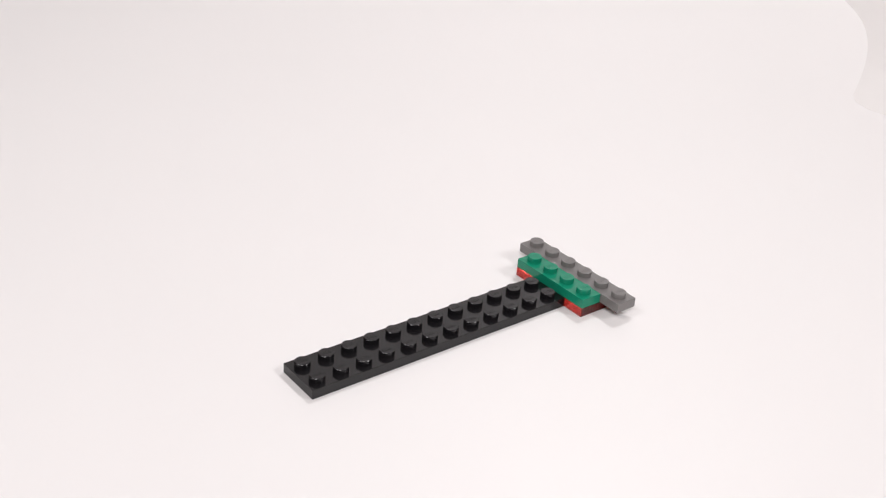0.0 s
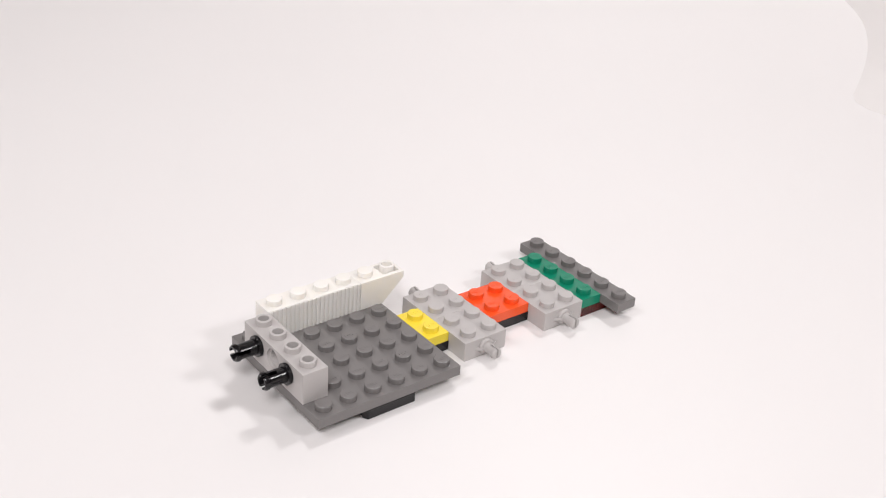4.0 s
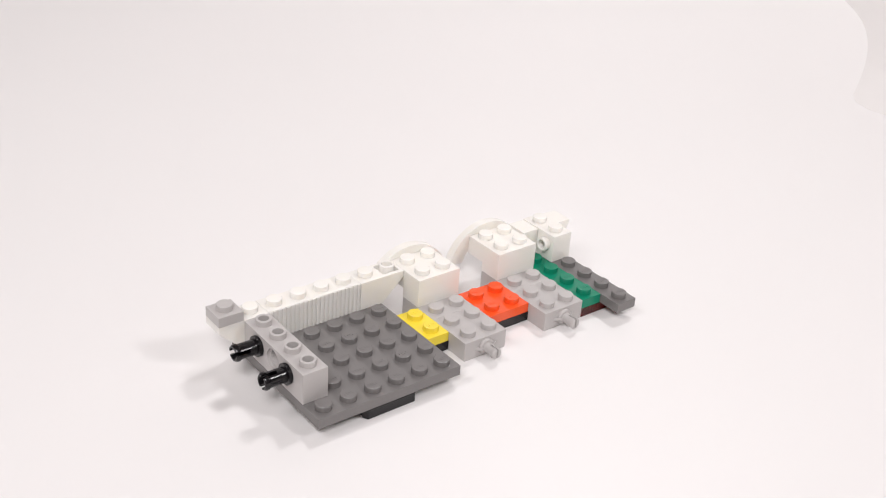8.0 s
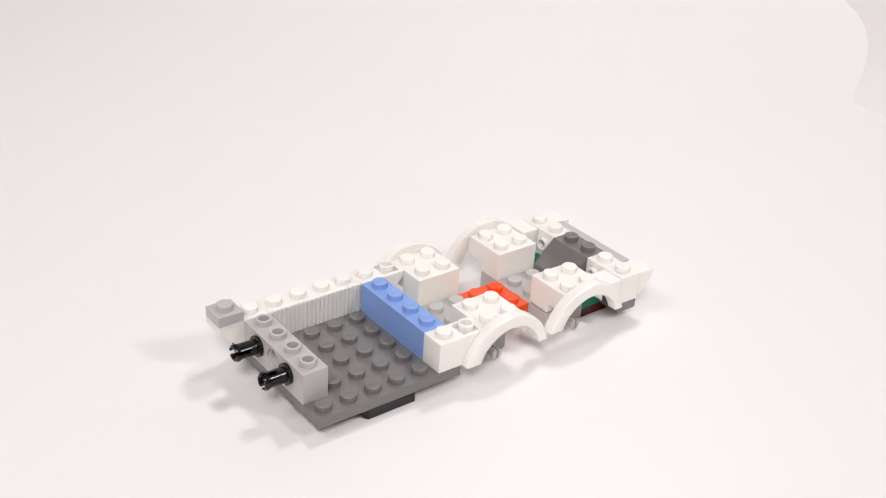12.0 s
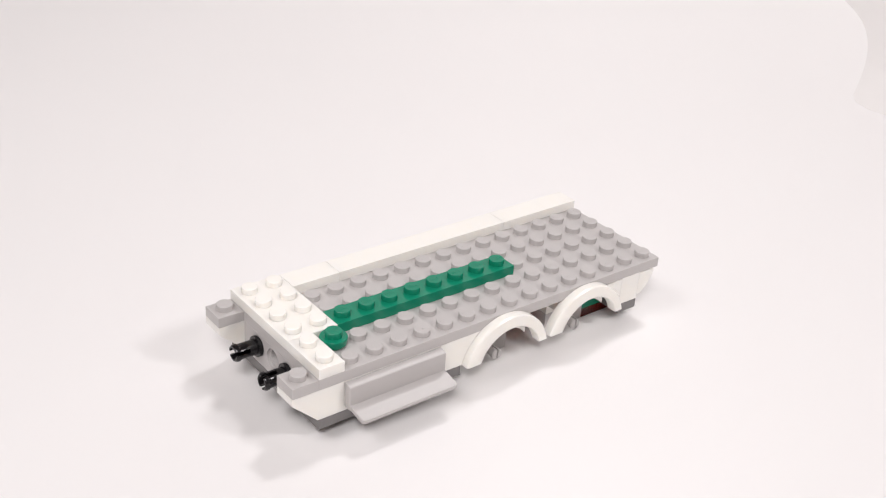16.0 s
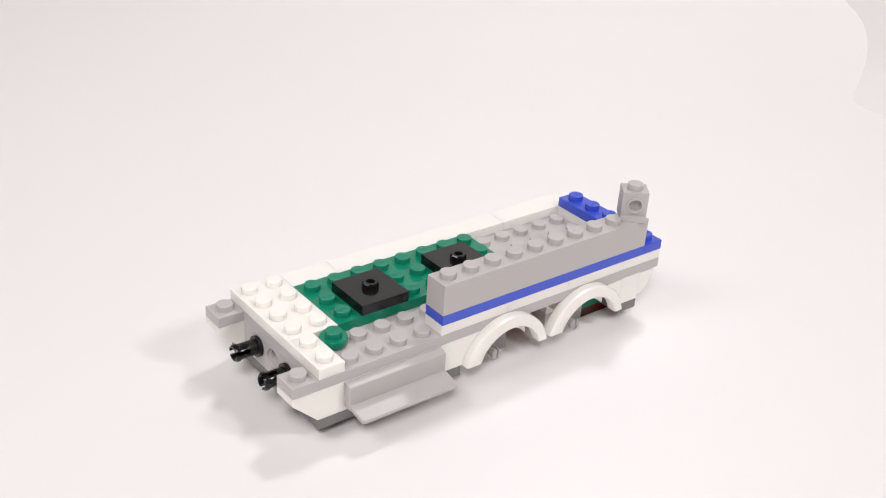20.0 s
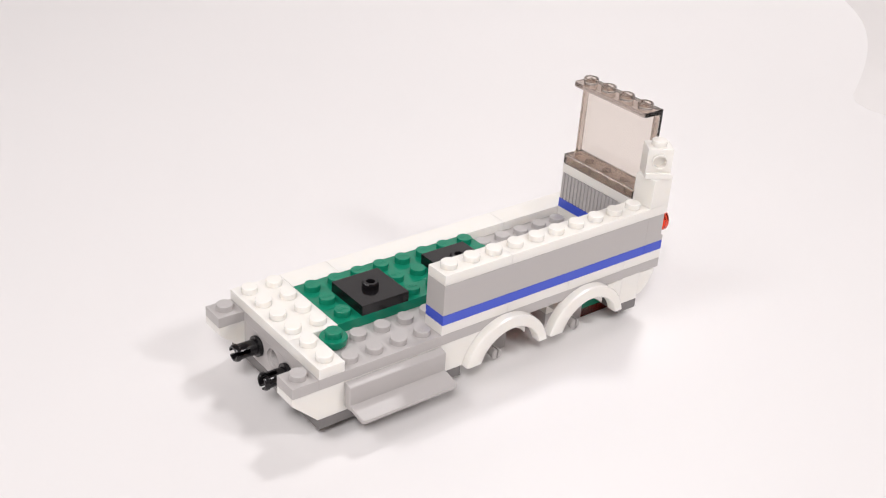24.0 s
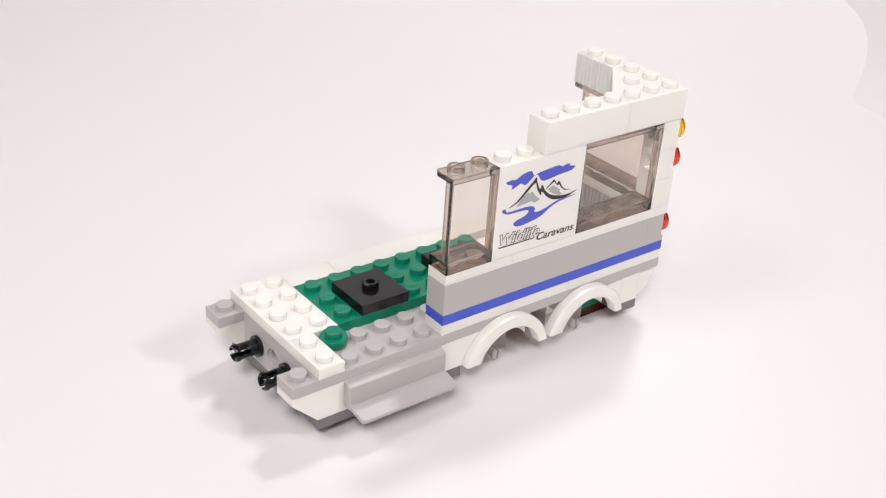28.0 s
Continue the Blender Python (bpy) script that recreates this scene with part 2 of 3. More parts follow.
def holed_brick(label):
    """1 x 4 brick along y with three round holes through it and hollow studs."""
    ob = thing("holed_brick", label, "toy brick")
    body = box_bm(-P / 2 + GAP, P / 2 - GAP, -2 * P + GAP, 2 * P - GAP, LIFT, 3 * H)
    holes = []
    for y in (-P, 0, P):
        h = lathe_bm([(0, -0.006), (0.0031, -0.006), (0.0031, -0.0031), (0.00242, -0.0031), (0.00242, 0.0031), (0.0031, 0.0031), (0.0031, 0.006), (0, 0.006)], 24, "x")
        bmesh.ops.translate(h, vec=(0, y, 0.0057), verts=h.verts)
        holes.append(h)
    holes += bores([(0, (j - 1.5) * P) for j in range(4)], pose(0, 0, 3 * H))
    part("body", cut(body, holes), LIGHT_GREY, ob)
    studs_on(ob, [(0, j - 1.5) for j in range(4)], 3 * H, LIGHT_GREY, True)
    return ob


def connector_pin(label):
    """Black joining pin along -x: collar, shaft, ribbed end with a slot. Origin at the brick's face."""
    ob = thing("connector_pin", label, "toy pin", "black connector pins")
    bm = lathe_bm([(0, 0.0060), (0.0023, 0.0060), (0.0023, 0.0), (0.0030, 0.0), (0.0030, -0.0010), (0.0023, -0.0012), (0.0023, -0.0062),
                   (0.0026, -0.0066), (0.0026, -0.0074), (0.0022, -0.0080), (0.0017, -0.0080), (0.0017, 0.0), (0, 0.0)], 24, "x")
    slots = [box_bm(-0.012, -0.0036, -0.004, 0.004, -0.0006, 0.0006, 0)]
    part("shaft", round_shade(cut(bm, slots)), BLACK, ob)
    part("collar", round_shade(lathe_bm([(0.0023, -0.0003), (0.00315, -0.0003), (0.00315, -0.0011), (0.0023, -0.0011)], 24, "x")), BLACK, ob)
    return ob


def inverted_slope(toward, label):
    """1 x 2 inverted slope along x; toward: the x direction (-1 or 1) in which its upper end overhangs."""
    ob = thing("inverted_slope_brick", label, "toy brick", "white inverted slope bricks")
    s = toward
    outline = [(-s * (P - GAP), LIFT), (-s * (P - GAP), 3 * H), (s * (P - GAP), 3 * H), (s * (P - GAP), 3 * H - 0.0022), (s * 0.0002, LIFT)]
    bm = prism_bm(outline, -P / 2 + GAP, P / 2 - GAP, "y")
    well = box_bm(min(s * 0.0009, s * (P - 0.0011)), max(s * 0.0009, s * (P - 0.0011)), -P / 2 + 0.0012, P / 2 - 0.0012, 3 * H - 0.0016, 3 * H + 0.001, 0)
    part("body", cut(bm, [well]), WHITE, ob)
    studs_on(ob, [(-s * 0.5, 0)], 3 * H, WHITE)
    tube = round_shade(lathe_bm([(0.0024, -0.0018), (0.0024, 0.0015), (0.0022, 0.0017), (0.0018, 0.0017), (0.0016, 0.0015), (0.0016, -0.0018)], 18))
    part("hollow_stud", tube, WHITE, ob, "hollow stud", pose(s * 0.5 * P, 0, 3 * H))
    return ob


def side_stud_brick(side, label):
    """1 x 4 brick along x with four hollow studs on one side (-1 or 1 along y) and a fluted back."""
    ob = thing("side_stud_brick", label, "toy brick", "white bricks with side studs")
    s = side
    x0, x1, d = -2 * P + GAP, 2 * P - GAP, P / 2 - GAP
    solid = box_bm(x0, x1, min(-s * (d - 0.00036), s * d), max(-s * (d - 0.00036), s * d), LIFT, 3 * H)
    holes = [b for i in range(4) for b in bores([(0, 0)], pose((i - 1.5) * P, s * d, 0.0056, -s * 90))]
    part("body", cut(solid, holes), WHITE, ob)
    n = 22
    w = (x1 - x0) / n
    flute = mesh_of("flute", box_bm(-w * 0.34, w * 0.34, -0.0004, 0.0004, LIFT, 3 * H - 0.0002, 0.0001), WHITE)
    for i in range(n):
        part("flute", flute, None, ob, at=pose(x0 + (i + 0.5) * w, -s * (d - 0.0004), 0))
    studs_on(ob, grid(4, 1), 3 * H, WHITE)
    for i in range(4):
        part("side_stud", stud_mesh(WHITE, True), None, ob, at=pose((i - 1.5) * P, s * d, 0.0056, -s * 90))
    return ob


def fluted_brick(material, label, n=2):
    """1 x n brick along y, fluted on its -x side."""
    ob = thing("fluted_brick", label, "toy brick", "fluted bricks")
    y0, y1, d = -n * P / 2 + GAP, n * P / 2 - GAP, P / 2 - GAP
    part("body", box_bm(-d + (0.00026 if material is WHITE else 0.0004), d, y0, y1, LIFT, 3 * H), material, ob)
    k = 5 * n
    w = (y1 - y0) / k
    flute = mesh_of("flute", box_bm(-0.00042, 0.00042, -w * 0.35, w * 0.35, LIFT, 3 * H - 0.0002, 0.00016), material)
    for i in range(k):
        part("flute", flute, None, ob, at=pose(-d + 0.0004, y0 + (i + 0.5) * w, 0))
    studs_on(ob, grid(1, n), 3 * H, material)
    return ob


def mudguard(side, label):
    """2 x 2 brick with a round wheel arch on its outer side (-1 or 1 along y)."""
    ob = thing("mudguard_brick", label, "toy brick", "white wheel arches")
    s = side
    cz, R, r, low, back, on = -0.95 * H, 1.96 * P, 1.42 * P, 0.05 * H, -0.0003, 0.0008
    well = prism_bm([(1.27 * P * math.cos(k * math.pi / 24), cz + 1.27 * P * math.sin(k * math.pi / 24)) for k in range(25)], 0.0, s * 1.5 * P, "y", 0)
    part("body", cut(box_bm(-P + GAP, P - GAP, -P + GAP, P - GAP, LIFT, 3 * H), [well]), WHITE, ob)
    studs_on(ob, grid(2, 2), 3 * H, WHITE)
    a_out, a_in = math.asin((low - cz) / R), math.asin((low - cz) / r)
    k = 28
    outer = [(back + R * math.cos(a_out + (math.pi - 2 * a_out) * i / k), cz + R * math.sin(a_out + (math.pi - 2 * a_out) * i / k)) for i in range(k + 1)]
    inner = [(on + r * math.cos(a_in + (math.pi - 2 * a_in) * i / k), cz + r * math.sin(a_in + (math.pi - 2 * a_in) * i / k)) for i in range(k + 1)]
    bm = bmesh.new()
    ys = [s * (P - 0.0005), s * (P + 0.0023), s * (P + 0.0027)]
    ease = [0.0, 0.0, 0.0004]
    loops = []
    for (ox, oz), (ix, iz) in zip(outer, inner):
        row = []
        mx, mz = (ox + ix) / 2, (oz + iz) / 2
        for y, e in zip(ys, ease):
            f = 1 - e / (0.5 * (R - r))
            row.append(bm.verts.new((mx + (ox - mx) * f, y, mz + (oz - mz) * f)))
        for y, e in reversed(list(zip(ys, ease))):
            f = 1 - e / (0.5 * (R - r))
            row.append(bm.verts.new((mx + (ix - mx) * f, y, mz + (iz - mz) * f)))
        loops.append(row)
    for a, b in zip(loops, loops[1:]):
        for i in range(6):
            j = (i + 1) % 6
            bm.faces.new((a[i], a[j], b[j], b[i]))
    bm.faces.new(loops[0])
    bm.faces.new(list(reversed(loops[-1])))
    bmesh.ops.recalc_face_normals(bm, faces=bm.faces)
    part("wheel_arch", round_shade(bm, 40), WHITE, ob, "glossy round wheel arch")
    return ob


def double_stud_brick(label):
    """1 x 2 brick along y with hollow studs on both long sides."""
    ob = thing("two_sided_stud_brick", label, "toy brick", "white corner bricks with side studs")
    holes = [b for s in (-1, 1) for y in (-0.5, 0.5) for b in bores([(0, 0)], pose(s * (P / 2 - GAP), y * P, 0.0056, 0, s * 90))]
    part("body", cut(box_bm(-P / 2 + GAP, P / 2 - GAP, -P + GAP, P - GAP, LIFT, 3 * H), holes), WHITE, ob)
    studs_on(ob, grid(1, 2), 3 * H, WHITE)
    for s in (-1, 1):
        for y in (-0.5, 0.5):
            part("side_stud", stud_mesh(WHITE, True), None, ob, at=pose(s * (P / 2 - GAP), y * P, 0.0056, 0, s * 90))
    return ob


def cheese_slope(toward, label):
    """Small slope mounted sideways; its deep edge is uppermost and it sticks out along x (toward -1 or 1)."""
    ob = thing("small_slope", label, "toy slope", "white small slopes")
    s = toward
    outline = [(s * LIFT, 0), (s * LIFT, P - GAP), (s * 2 * H, P - GAP), (s * 2 * H, P - 0.0009), (s * 0.0057, 0.0050), (s * 0.0042, 0.0026), (s * 0.0020, 0.0004), (s * 0.0013, 0)]
    part("body", prism_bm(outline, -P / 2 + GAP, P / 2 - GAP, "y"), WHITE, ob)
    return ob


def sign_plate(label):
    """1 x 4 plate with two studs set on edge; its face looks along +x, its hollow back along -x. Base on the long edge."""
    ob = thing("sign_plate", label, "toy plate")
    body = box_bm(0.00003, H, -2 * P + GAP, 2 * P - GAP, GAP, P - GAP)
    well = box_bm(-0.001, 0.0022, -2 * P + 0.0013, 2 * P - 0.0013, 0.0013, P - 0.0013, 0)
    part("body", cut(body, [well]), LIGHT_GREY, ob)
    for y in (-P, 0, P):
        tube = round_shade(lathe_bm([(0.00085, 0), (0.00085, 0.0022), (0.0016, 0.0022), (0.0016, 0), (0.00085, 0)], 14, "x"))
        part("underside_tube", tube, LIGHT_GREY, ob, at=pose(0.0002, y, P / 2))
    for y in (-1.5, 1.5):
        part("stud", stud_mesh(LIGHT_GREY), None, ob, at=pose(H, y * P, P / 2, 0, 90))
    frame_part = part("number_sticker", box_bm(H - 0.0001, H + 0.00005, -0.0070, 0.0070, 0.0011, 0.0068, 0), INK_BLACK, ob, "black-framed white number sticker")
    part("sticker_field", box_bm(H, H + 0.0001, -0.0063, 0.0063, 0.0017, 0.0062, 0), INK_WHITE, frame_part)
    for i in range(7):
        y = -0.0051 + 0.0017 * i
        part("number_bar", box_bm(H + 0.00005, H + 0.00016, y - 0.00055, y + 0.00055, 0.0026, 0.0054, 0), INK_BLACK, frame_part)
    return ob


def slope_brick(material, label):
    """2 x 2 slope of 45 degrees that falls towards -x."""
    ob = thing("slope_brick", label, "toy brick")
    outline = [(-P + GAP, LIFT), (-P + GAP, 0.0022), (-0.0003, 3 * H), (P - GAP, 3 * H), (P - GAP, LIFT)]
    part("body", prism_bm(outline, -P + GAP, P - GAP, "y"), material, ob)
    studs_on(ob, [(0.5, -0.5), (0.5, 0.5)], 3 * H, material)
    return ob


def running_board(label):
    """Side step 4 studs long: an upright board and a lip that turns out at the foot, facing -y."""
    ob = thing("running_board", label, "toy panel")
    outline = [(0, 0.0094), (-0.0027, 0.0088), (-0.0028, 0.0014), (0, 0.0014)]
    part("board", prism_bm(outline, -2 * P + GAP, 2 * P - GAP, "x", 0.0003), LIGHT_GREY, ob)
    w, r = 2 * P - GAP, 0.0013
    edge = [(w - r + r * math.sin(k * math.pi / 8), -0.0064 + r - r * math.cos(k * math.pi / 8)) for k in range(5)]
    edge = [(-w, 0.0004)] + [(-x, y) for x, y in reversed(edge)] + edge + [(w, 0.0004)]
    part("lip", prism_bm(edge, -0.00065, 0.00065, "z", 0.0003), LIGHT_GREY, ob, "thin rounded lip", pose(0, -0.0028, 0.0025, 10.6))
    return ob


def round_plate(label):
    ob = thing("round_plate", label, "toy plate")
    bm = lathe_bm([(0, LIFT), (0.0027, LIFT), (0.0027, 0.0012), (0.00385, 0.0012), (0.00395, 0.0014), (0.00395, 0.0030), (0.0038, H), (0, H)], 24)
    part("body", round_shade(bm), GREEN, ob)
    studs_on(ob, [(0, 0)], H, GREEN)
    return ob


def pivot_plate(label):
    """2 x 2 flat plate with one eight-sided hollow pin in the middle."""
    ob = thing("pivot_plate", label, "toy plate", "black seat pivot plates")
    part("body", box_bm(-P + GAP, P - GAP, -P + GAP, P - GAP, LIFT, H), BLACK, ob)
    bm = lathe_bm([(0.0025, 0), (0.0025, 0.0015), (0.0022, 0.0018), (0.0014, 0.0018), (0.00125, 0.0016), (0.00125, 0.0001), (0, 0.0001)], 8)
    part("pin", bm, BLACK, ob, "faceted hollow pin", pose(0, 0, H))
    return ob


def lamp_brick(material, label):
    """1 x 1 brick with a recessed lamp socket facing +x and a square hole in its -x side."""
    ob = thing("lamp_brick", label, "toy brick", "lamp bricks")
    body = box_bm(-P / 2 + GAP, P / 2 - GAP, -P / 2 + GAP, P / 2 - GAP, LIFT, 3 * H)
    socket = box_bm(P / 2 - 0.0010, P, -P, P, 0.0018, 3 * H + 0.001, 0)
    back = box_bm(-P, -0.0020, -0.0021, 0.0021, 0.0027, 0.0075, 0)
    bore = lathe_bm([(0, 0.0018), (0.0020, 0.0018), (0.0020, 0.008), (0, 0.008)], 18, "x")
    bmesh.ops.translate(bore, vec=(0, 0, 0.0056), verts=bore.verts)
    solid = cut(body, [socket, back, bore])
    part("body", solid, material, ob)
    # added panel; on white bricks its tan stands in for light seeping through
    part("socket_back", box_bm(-0.00199, -0.0015, -0.00205, 0.00205, 0.00275, 0.00745, 0), material if material is LIGHT_GREY else TAN, ob, "" if material is LIGHT_GREY else "yellowed inner wall of the socket, tanned for seeping light")
    ring = lathe_bm([(0.0020, 0), (0.0025, 0), (0.0025, 0.0009), (0.0020, 0.0009), (0.0020, 0)], 18, "x")
    part("socket_ring", round_shade(ring), material, ob, at=pose(P / 2 - 0.0010, 0, 0.0056))
    studs_on(ob, [(-0.06, 0)], 3 * H, material)
    return ob


def lamp_lens(material, label):
    """Round clear 1 x 1 lens that faces +x. Origin in the middle of its back."""
    ob = thing("lamp_lens", label, "lamp lens", "round lamp lenses")
    bm = lathe_bm([(0, 0.0018), (0.0011, 0.0018), (0.0011, 0.00095), (0.0038, 0.00095), (0.0040, 0.0011), (0.0040, 0.0027), (0.0037, 0.0031), (0.0018, 0.0032), (0, 0.0032)], 28, "x")
    part("lens", round_shade(bm), material, ob).visible_shadow = False
    stem = lathe_bm([(0.0011, 0.0), (0.0019, 0.0), (0.0019, 0.00092), (0.0011, 0.00092), (0.0011, 0.0)], 20, "x")
    part("stem", round_shade(stem), material, ob).visible_shadow = False
    return ob


def window_panel(n, material, label, name="window_panel"):
    """1 x n x 3 wall panel along x; the wall is on the -y side, with a solid foot, side ribs and a studded top strip."""
    ob = thing(name, label, "toy panel", "caravan wall panels")
    x0, x1, d, top = -n * P / 2 + GAP, n * P / 2 - GAP, P / 2 - GAP, 9 * H
    if material is SMOKE:
        # ribs, foot, strip and tubes take the darkened copy, the pane the plain one
        low, high = 0.0035, top - 0.0016
        part("pane", box_bm(x0, x1, -d, -d + 0.0011, low, high, 0.00008), material, ob).visible_shadow = False
        rib = mesh_of("side_rib", box_bm(-0.0005, 0.0005, -d + 0.00112, -d + 0.0030, low, high, 0.00012), SMOKE_DARKENED)
        for x in (x0 + 0.0005, x1 - 0.0005):
            part("side_rib", rib, None, ob, at=pose(x, 0, 0)).visible_shadow = False
        under = box_bm(x0 + 0.0009, x1 - 0.0009, -d + 0.0009, d - 0.0009, -0.001, 0.0025, 0)
        part("foot", cut(box_bm(x0, x1, -d, d, LIFT, 0.0034, 0.0001), [under]), SMOKE_DARKENED, ob)
        r = 0.0014
        bend = [(x1 - r + r * math.cos(k * math.pi / 8), d - r + r * math.sin(k * math.pi / 8)) for k in range(5)]
        strip = [(x0, -d), (x1, -d)] + bend + [(x0 + x1 - x, y) for x, y in reversed(bend)]
        part("top_strip", prism_bm(strip, top - 0.0015, top, "z", 0.0001), SMOKE_DARKENED, ob)
    else:
        hollows = [box_bm(x0 + 0.0010, x1 - 0.0010, -d + 0.0011, d + 0.001, 0.0034, top - 0.0015, 0), box_bm(x0 - 0.001, x1 + 0.001, -d + 0.0028, d + 0.001, 0.0034, top - 0.0015, 0)]
        part("body", cut(box_bm(x0, x1, -d, d, LIFT, top, 0.0001), hollows), material, ob)
    studs_on(ob, grid(n, 1), top, material, material is SMOKE)
    if material is SMOKE:
        for i in range(n - 1):
            tube = round_shade(lathe_bm([(0.0010, 0.0020), (0.0015, 0.0020), (0.0015, 0.0024), (0.0010, 0.0024), (0.0010, 0.0020)], 24))
            part("foot_tube", tube, SMOKE_DARKENED, ob, at=pose((i - n / 2 + 1) * P, 0, 0)).visible_shadow = False
    return ob


def flat_shape(outline, material, parent, name, y, label="", depth=0.00004):
    """A flat printed shape in the x-z plane at y, facing -y."""
    bm = bmesh.new()
    f = bm.faces.new([bm.verts.new((x, 0, z)) for x, z in outline])
    f.normal_update()
    if f.normal.y > 0:
        bmesh.ops.reverse_faces(bm, faces=[f])
    out = bmesh.ops.extrude_face_region(bm, geom=[f])
    bmesh.ops.translate(bm, vec=(0, -depth, 0), verts=[v for v in out["geom"] if isinstance(v, bmesh.types.BMVert)])
    bmesh.ops.recalc_face_normals(bm, faces=bm.faces)
    bmesh.ops.triangulate(bm, faces=bm.faces)
    return part(name, bm, material, parent, label, pose(0, y, 0))


def lettering(text, size, stretch, material, parent, at, offset=0.0, shear=0.25):
    curve = bpy.data.curves.new("lettering", "FONT")
    curve.body, curve.size, curve.shear, curve.extrude, curve.offset = text, size, shear, 0.00002, offset
    curve.resolution_u = 3
    ob = new("lettering_source", curve)
    graph = bpy.context.evaluated_depsgraph_get()
    graph.update()
    me = bpy.data.meshes.new_from_object(ob.evaluated_get(graph))
    bpy.data.objects.remove(ob)
    me.transform(Matrix.Diagonal((stretch, 1, 1, 1)))
    me.materials.clear()
    me.materials.append(material)
    return part("lettering", me, None, parent, 'printed word "%s"' % text, at)


def facet_brick(label):
    """3 x 3 corner brick with its inner corner cut off slantwise; the outer corner is at +x, -y."""
    ob = thing("facet_brick", label, "toy brick")
    a = 1.5 * P - GAP
    outline = [(-a, -a), (a, -a), (a, a), (a - P, a), (-a, -a + P)]
    part("body", prism_bm(outline, LIFT, 3 * H, "z"), WHITE, ob)
    studs_on(ob, [(-1, -1), (0, -1), (1, -1), (0, 0), (1, 0), (1, 1)], 3 * H, WHITE)
    return ob


# ---- the setting: white paper sweep on a table, added unseen room round it ----
def ribbon(name, line, half, material, label, thickness=0.0006):
    """A sheet drawn out sideways from a line of (forward, height) pairs."""
    bm = bmesh.new()
    rows = []
    for w, z in line:
        c = MID + FWD * w
        rows.append([bm.verts.new((*(c + SIDE * u).xy, z)) for u in (-half, half)])
    for a, b in zip(rows, rows[1:]):
        f = bm.faces.new((a[0], a[1], b[1], b[0]))
        f.smooth = True
    bmesh.ops.recalc_face_normals(bm, faces=bm.faces)
    if sum(f.normal.z for f in bm.faces) < 0:
        bmesh.ops.reverse_faces(bm, faces=bm.faces)
    bmesh.ops.solidify(bm, geom=list(bm.faces), thickness=thickness)
    return tagged(new(name, mesh_of(name, bm, material)), label, "backdrop", kind="structure")


sweep = [(-1.25, 0.0), (-0.6, 0.0), (0.0, 0.0), (0.55, 0.0)]
sweep += [(0.55 + 0.35 * math.sin(a * math.pi / 24), 0.35 - 0.35 * math.cos(a * math.pi / 24)) for a in range(1, 13)]
sweep += [(0.90, 0.9)]
ribbon("backdrop", sweep, 1.25, PAPER, "seamless white paper sweep lying on a table")


def side_sheet():
    """A made-up sheet beside the sweep, bent up towards its far, outer corner and greyed to dim it."""
    bm = bmesh.new()
    rows = []
    for i in range(46):
        w = 0.19 + 0.01 * i
        far = min(w - 0.30, 0.11)
        edge = 0.2355 + 0.39 * far - 1.125 * far * far - 4.35 * far ** 3
        near = max(0.0, 0.24 - w) / 0.051
        edge += 0.13 * (1 - math.sqrt(1 - near * near))
        ease = min(1.0, max(0.0, (w - 0.18) / 0.2))
        tilt = 0.6 * ease * ease * (3 - 2 * ease)
        row = []
        for j in range(13):
            k = 0.03 * j
            p = MID + FWD * (w + 0.35 * k * (1 - i / 45)) + SIDE * (edge + k)
            row.append(bm.verts.new((p.x, p.y, 0.00006 + tilt * (0.7 * k + 1.6 * k * k))))
        rows.append(row)
    for a, b in zip(rows, rows[1:]):
        for j in range(12):
            bm.faces.new((a[j], a[j + 1], b[j + 1], b[j]))
    bmesh.ops.recalc_face_normals(bm, faces=bm.faces)
    if sum(f.normal.z for f in bm.faces) < 0:
        bmesh.ops.reverse_faces(bm, faces=bm.faces)
    bmesh.ops.solidify(bm, geom=list(bm.faces), thickness=0.0001)
    round_shade(bm, 40)
    tagged(new("side_sheet", mesh_of("side_sheet", bm, DIM_SHEET)), "added sheet beside the sweep, greyed to dim the far corner", "backdrop", kind="structure")


side_sheet()


def room_side(name, centre, size, label):
    bm = box_bm(-size[0] / 2, size[0] / 2, -size[1] / 2, size[1] / 2, -size[2] / 2, size[2] / 2, 0)
    ob = tagged(new(name, mesh_of(name, bm, WALL_PAINT)), label, "wall", kind="structure")
    ob.matrix_world = Matrix.Translation(MID + SIDE * centre[0] + FWD * centre[1] + Vector((0, 0, centre[2]))) @ pose(0, 0, 0, 0, 0, -37.3)


TOP = 2.5
# walls and ceiling added out of view to bounce warm light onto the table
room_side("wall_north", (0, 2.1, TOP / 2 - 0.05), (4.3, 0.1, TOP + 0.1), "unseen added wall behind the backdrop, beige for warm bounce light")
room_side("wall_south", (0, -2.1, TOP / 2 - 0.05), (4.3, 0.1, TOP + 0.1), "unseen added wall, beige for warm bounce light")
room_side("wall_east", (2.1, 0, TOP / 2 - 0.05), (0.1, 4.1, TOP + 0.1), "unseen added wall, beige for warm bounce light")
room_side("wall_west", (-2.1, 0, TOP / 2 - 0.05), (0.1, 4.1, TOP + 0.1), "unseen added wall, beige for warm bounce light")
room_side("ceiling", (0, 0, TOP + 0.05), (4.3, 4.3, 0.1), "unseen added ceiling, beige for warm bounce light")
room_side("floor", (0, 0, -0.06), (4.1, 4.1, 0.1), "plain pale table under the paper")


# ---- the model, in the order in which it is put together ----
# base frame
set_down(plate(14, 2, BLACK, "long black toy plate with two stud rows on white paper"), spot(7, 1, 0))
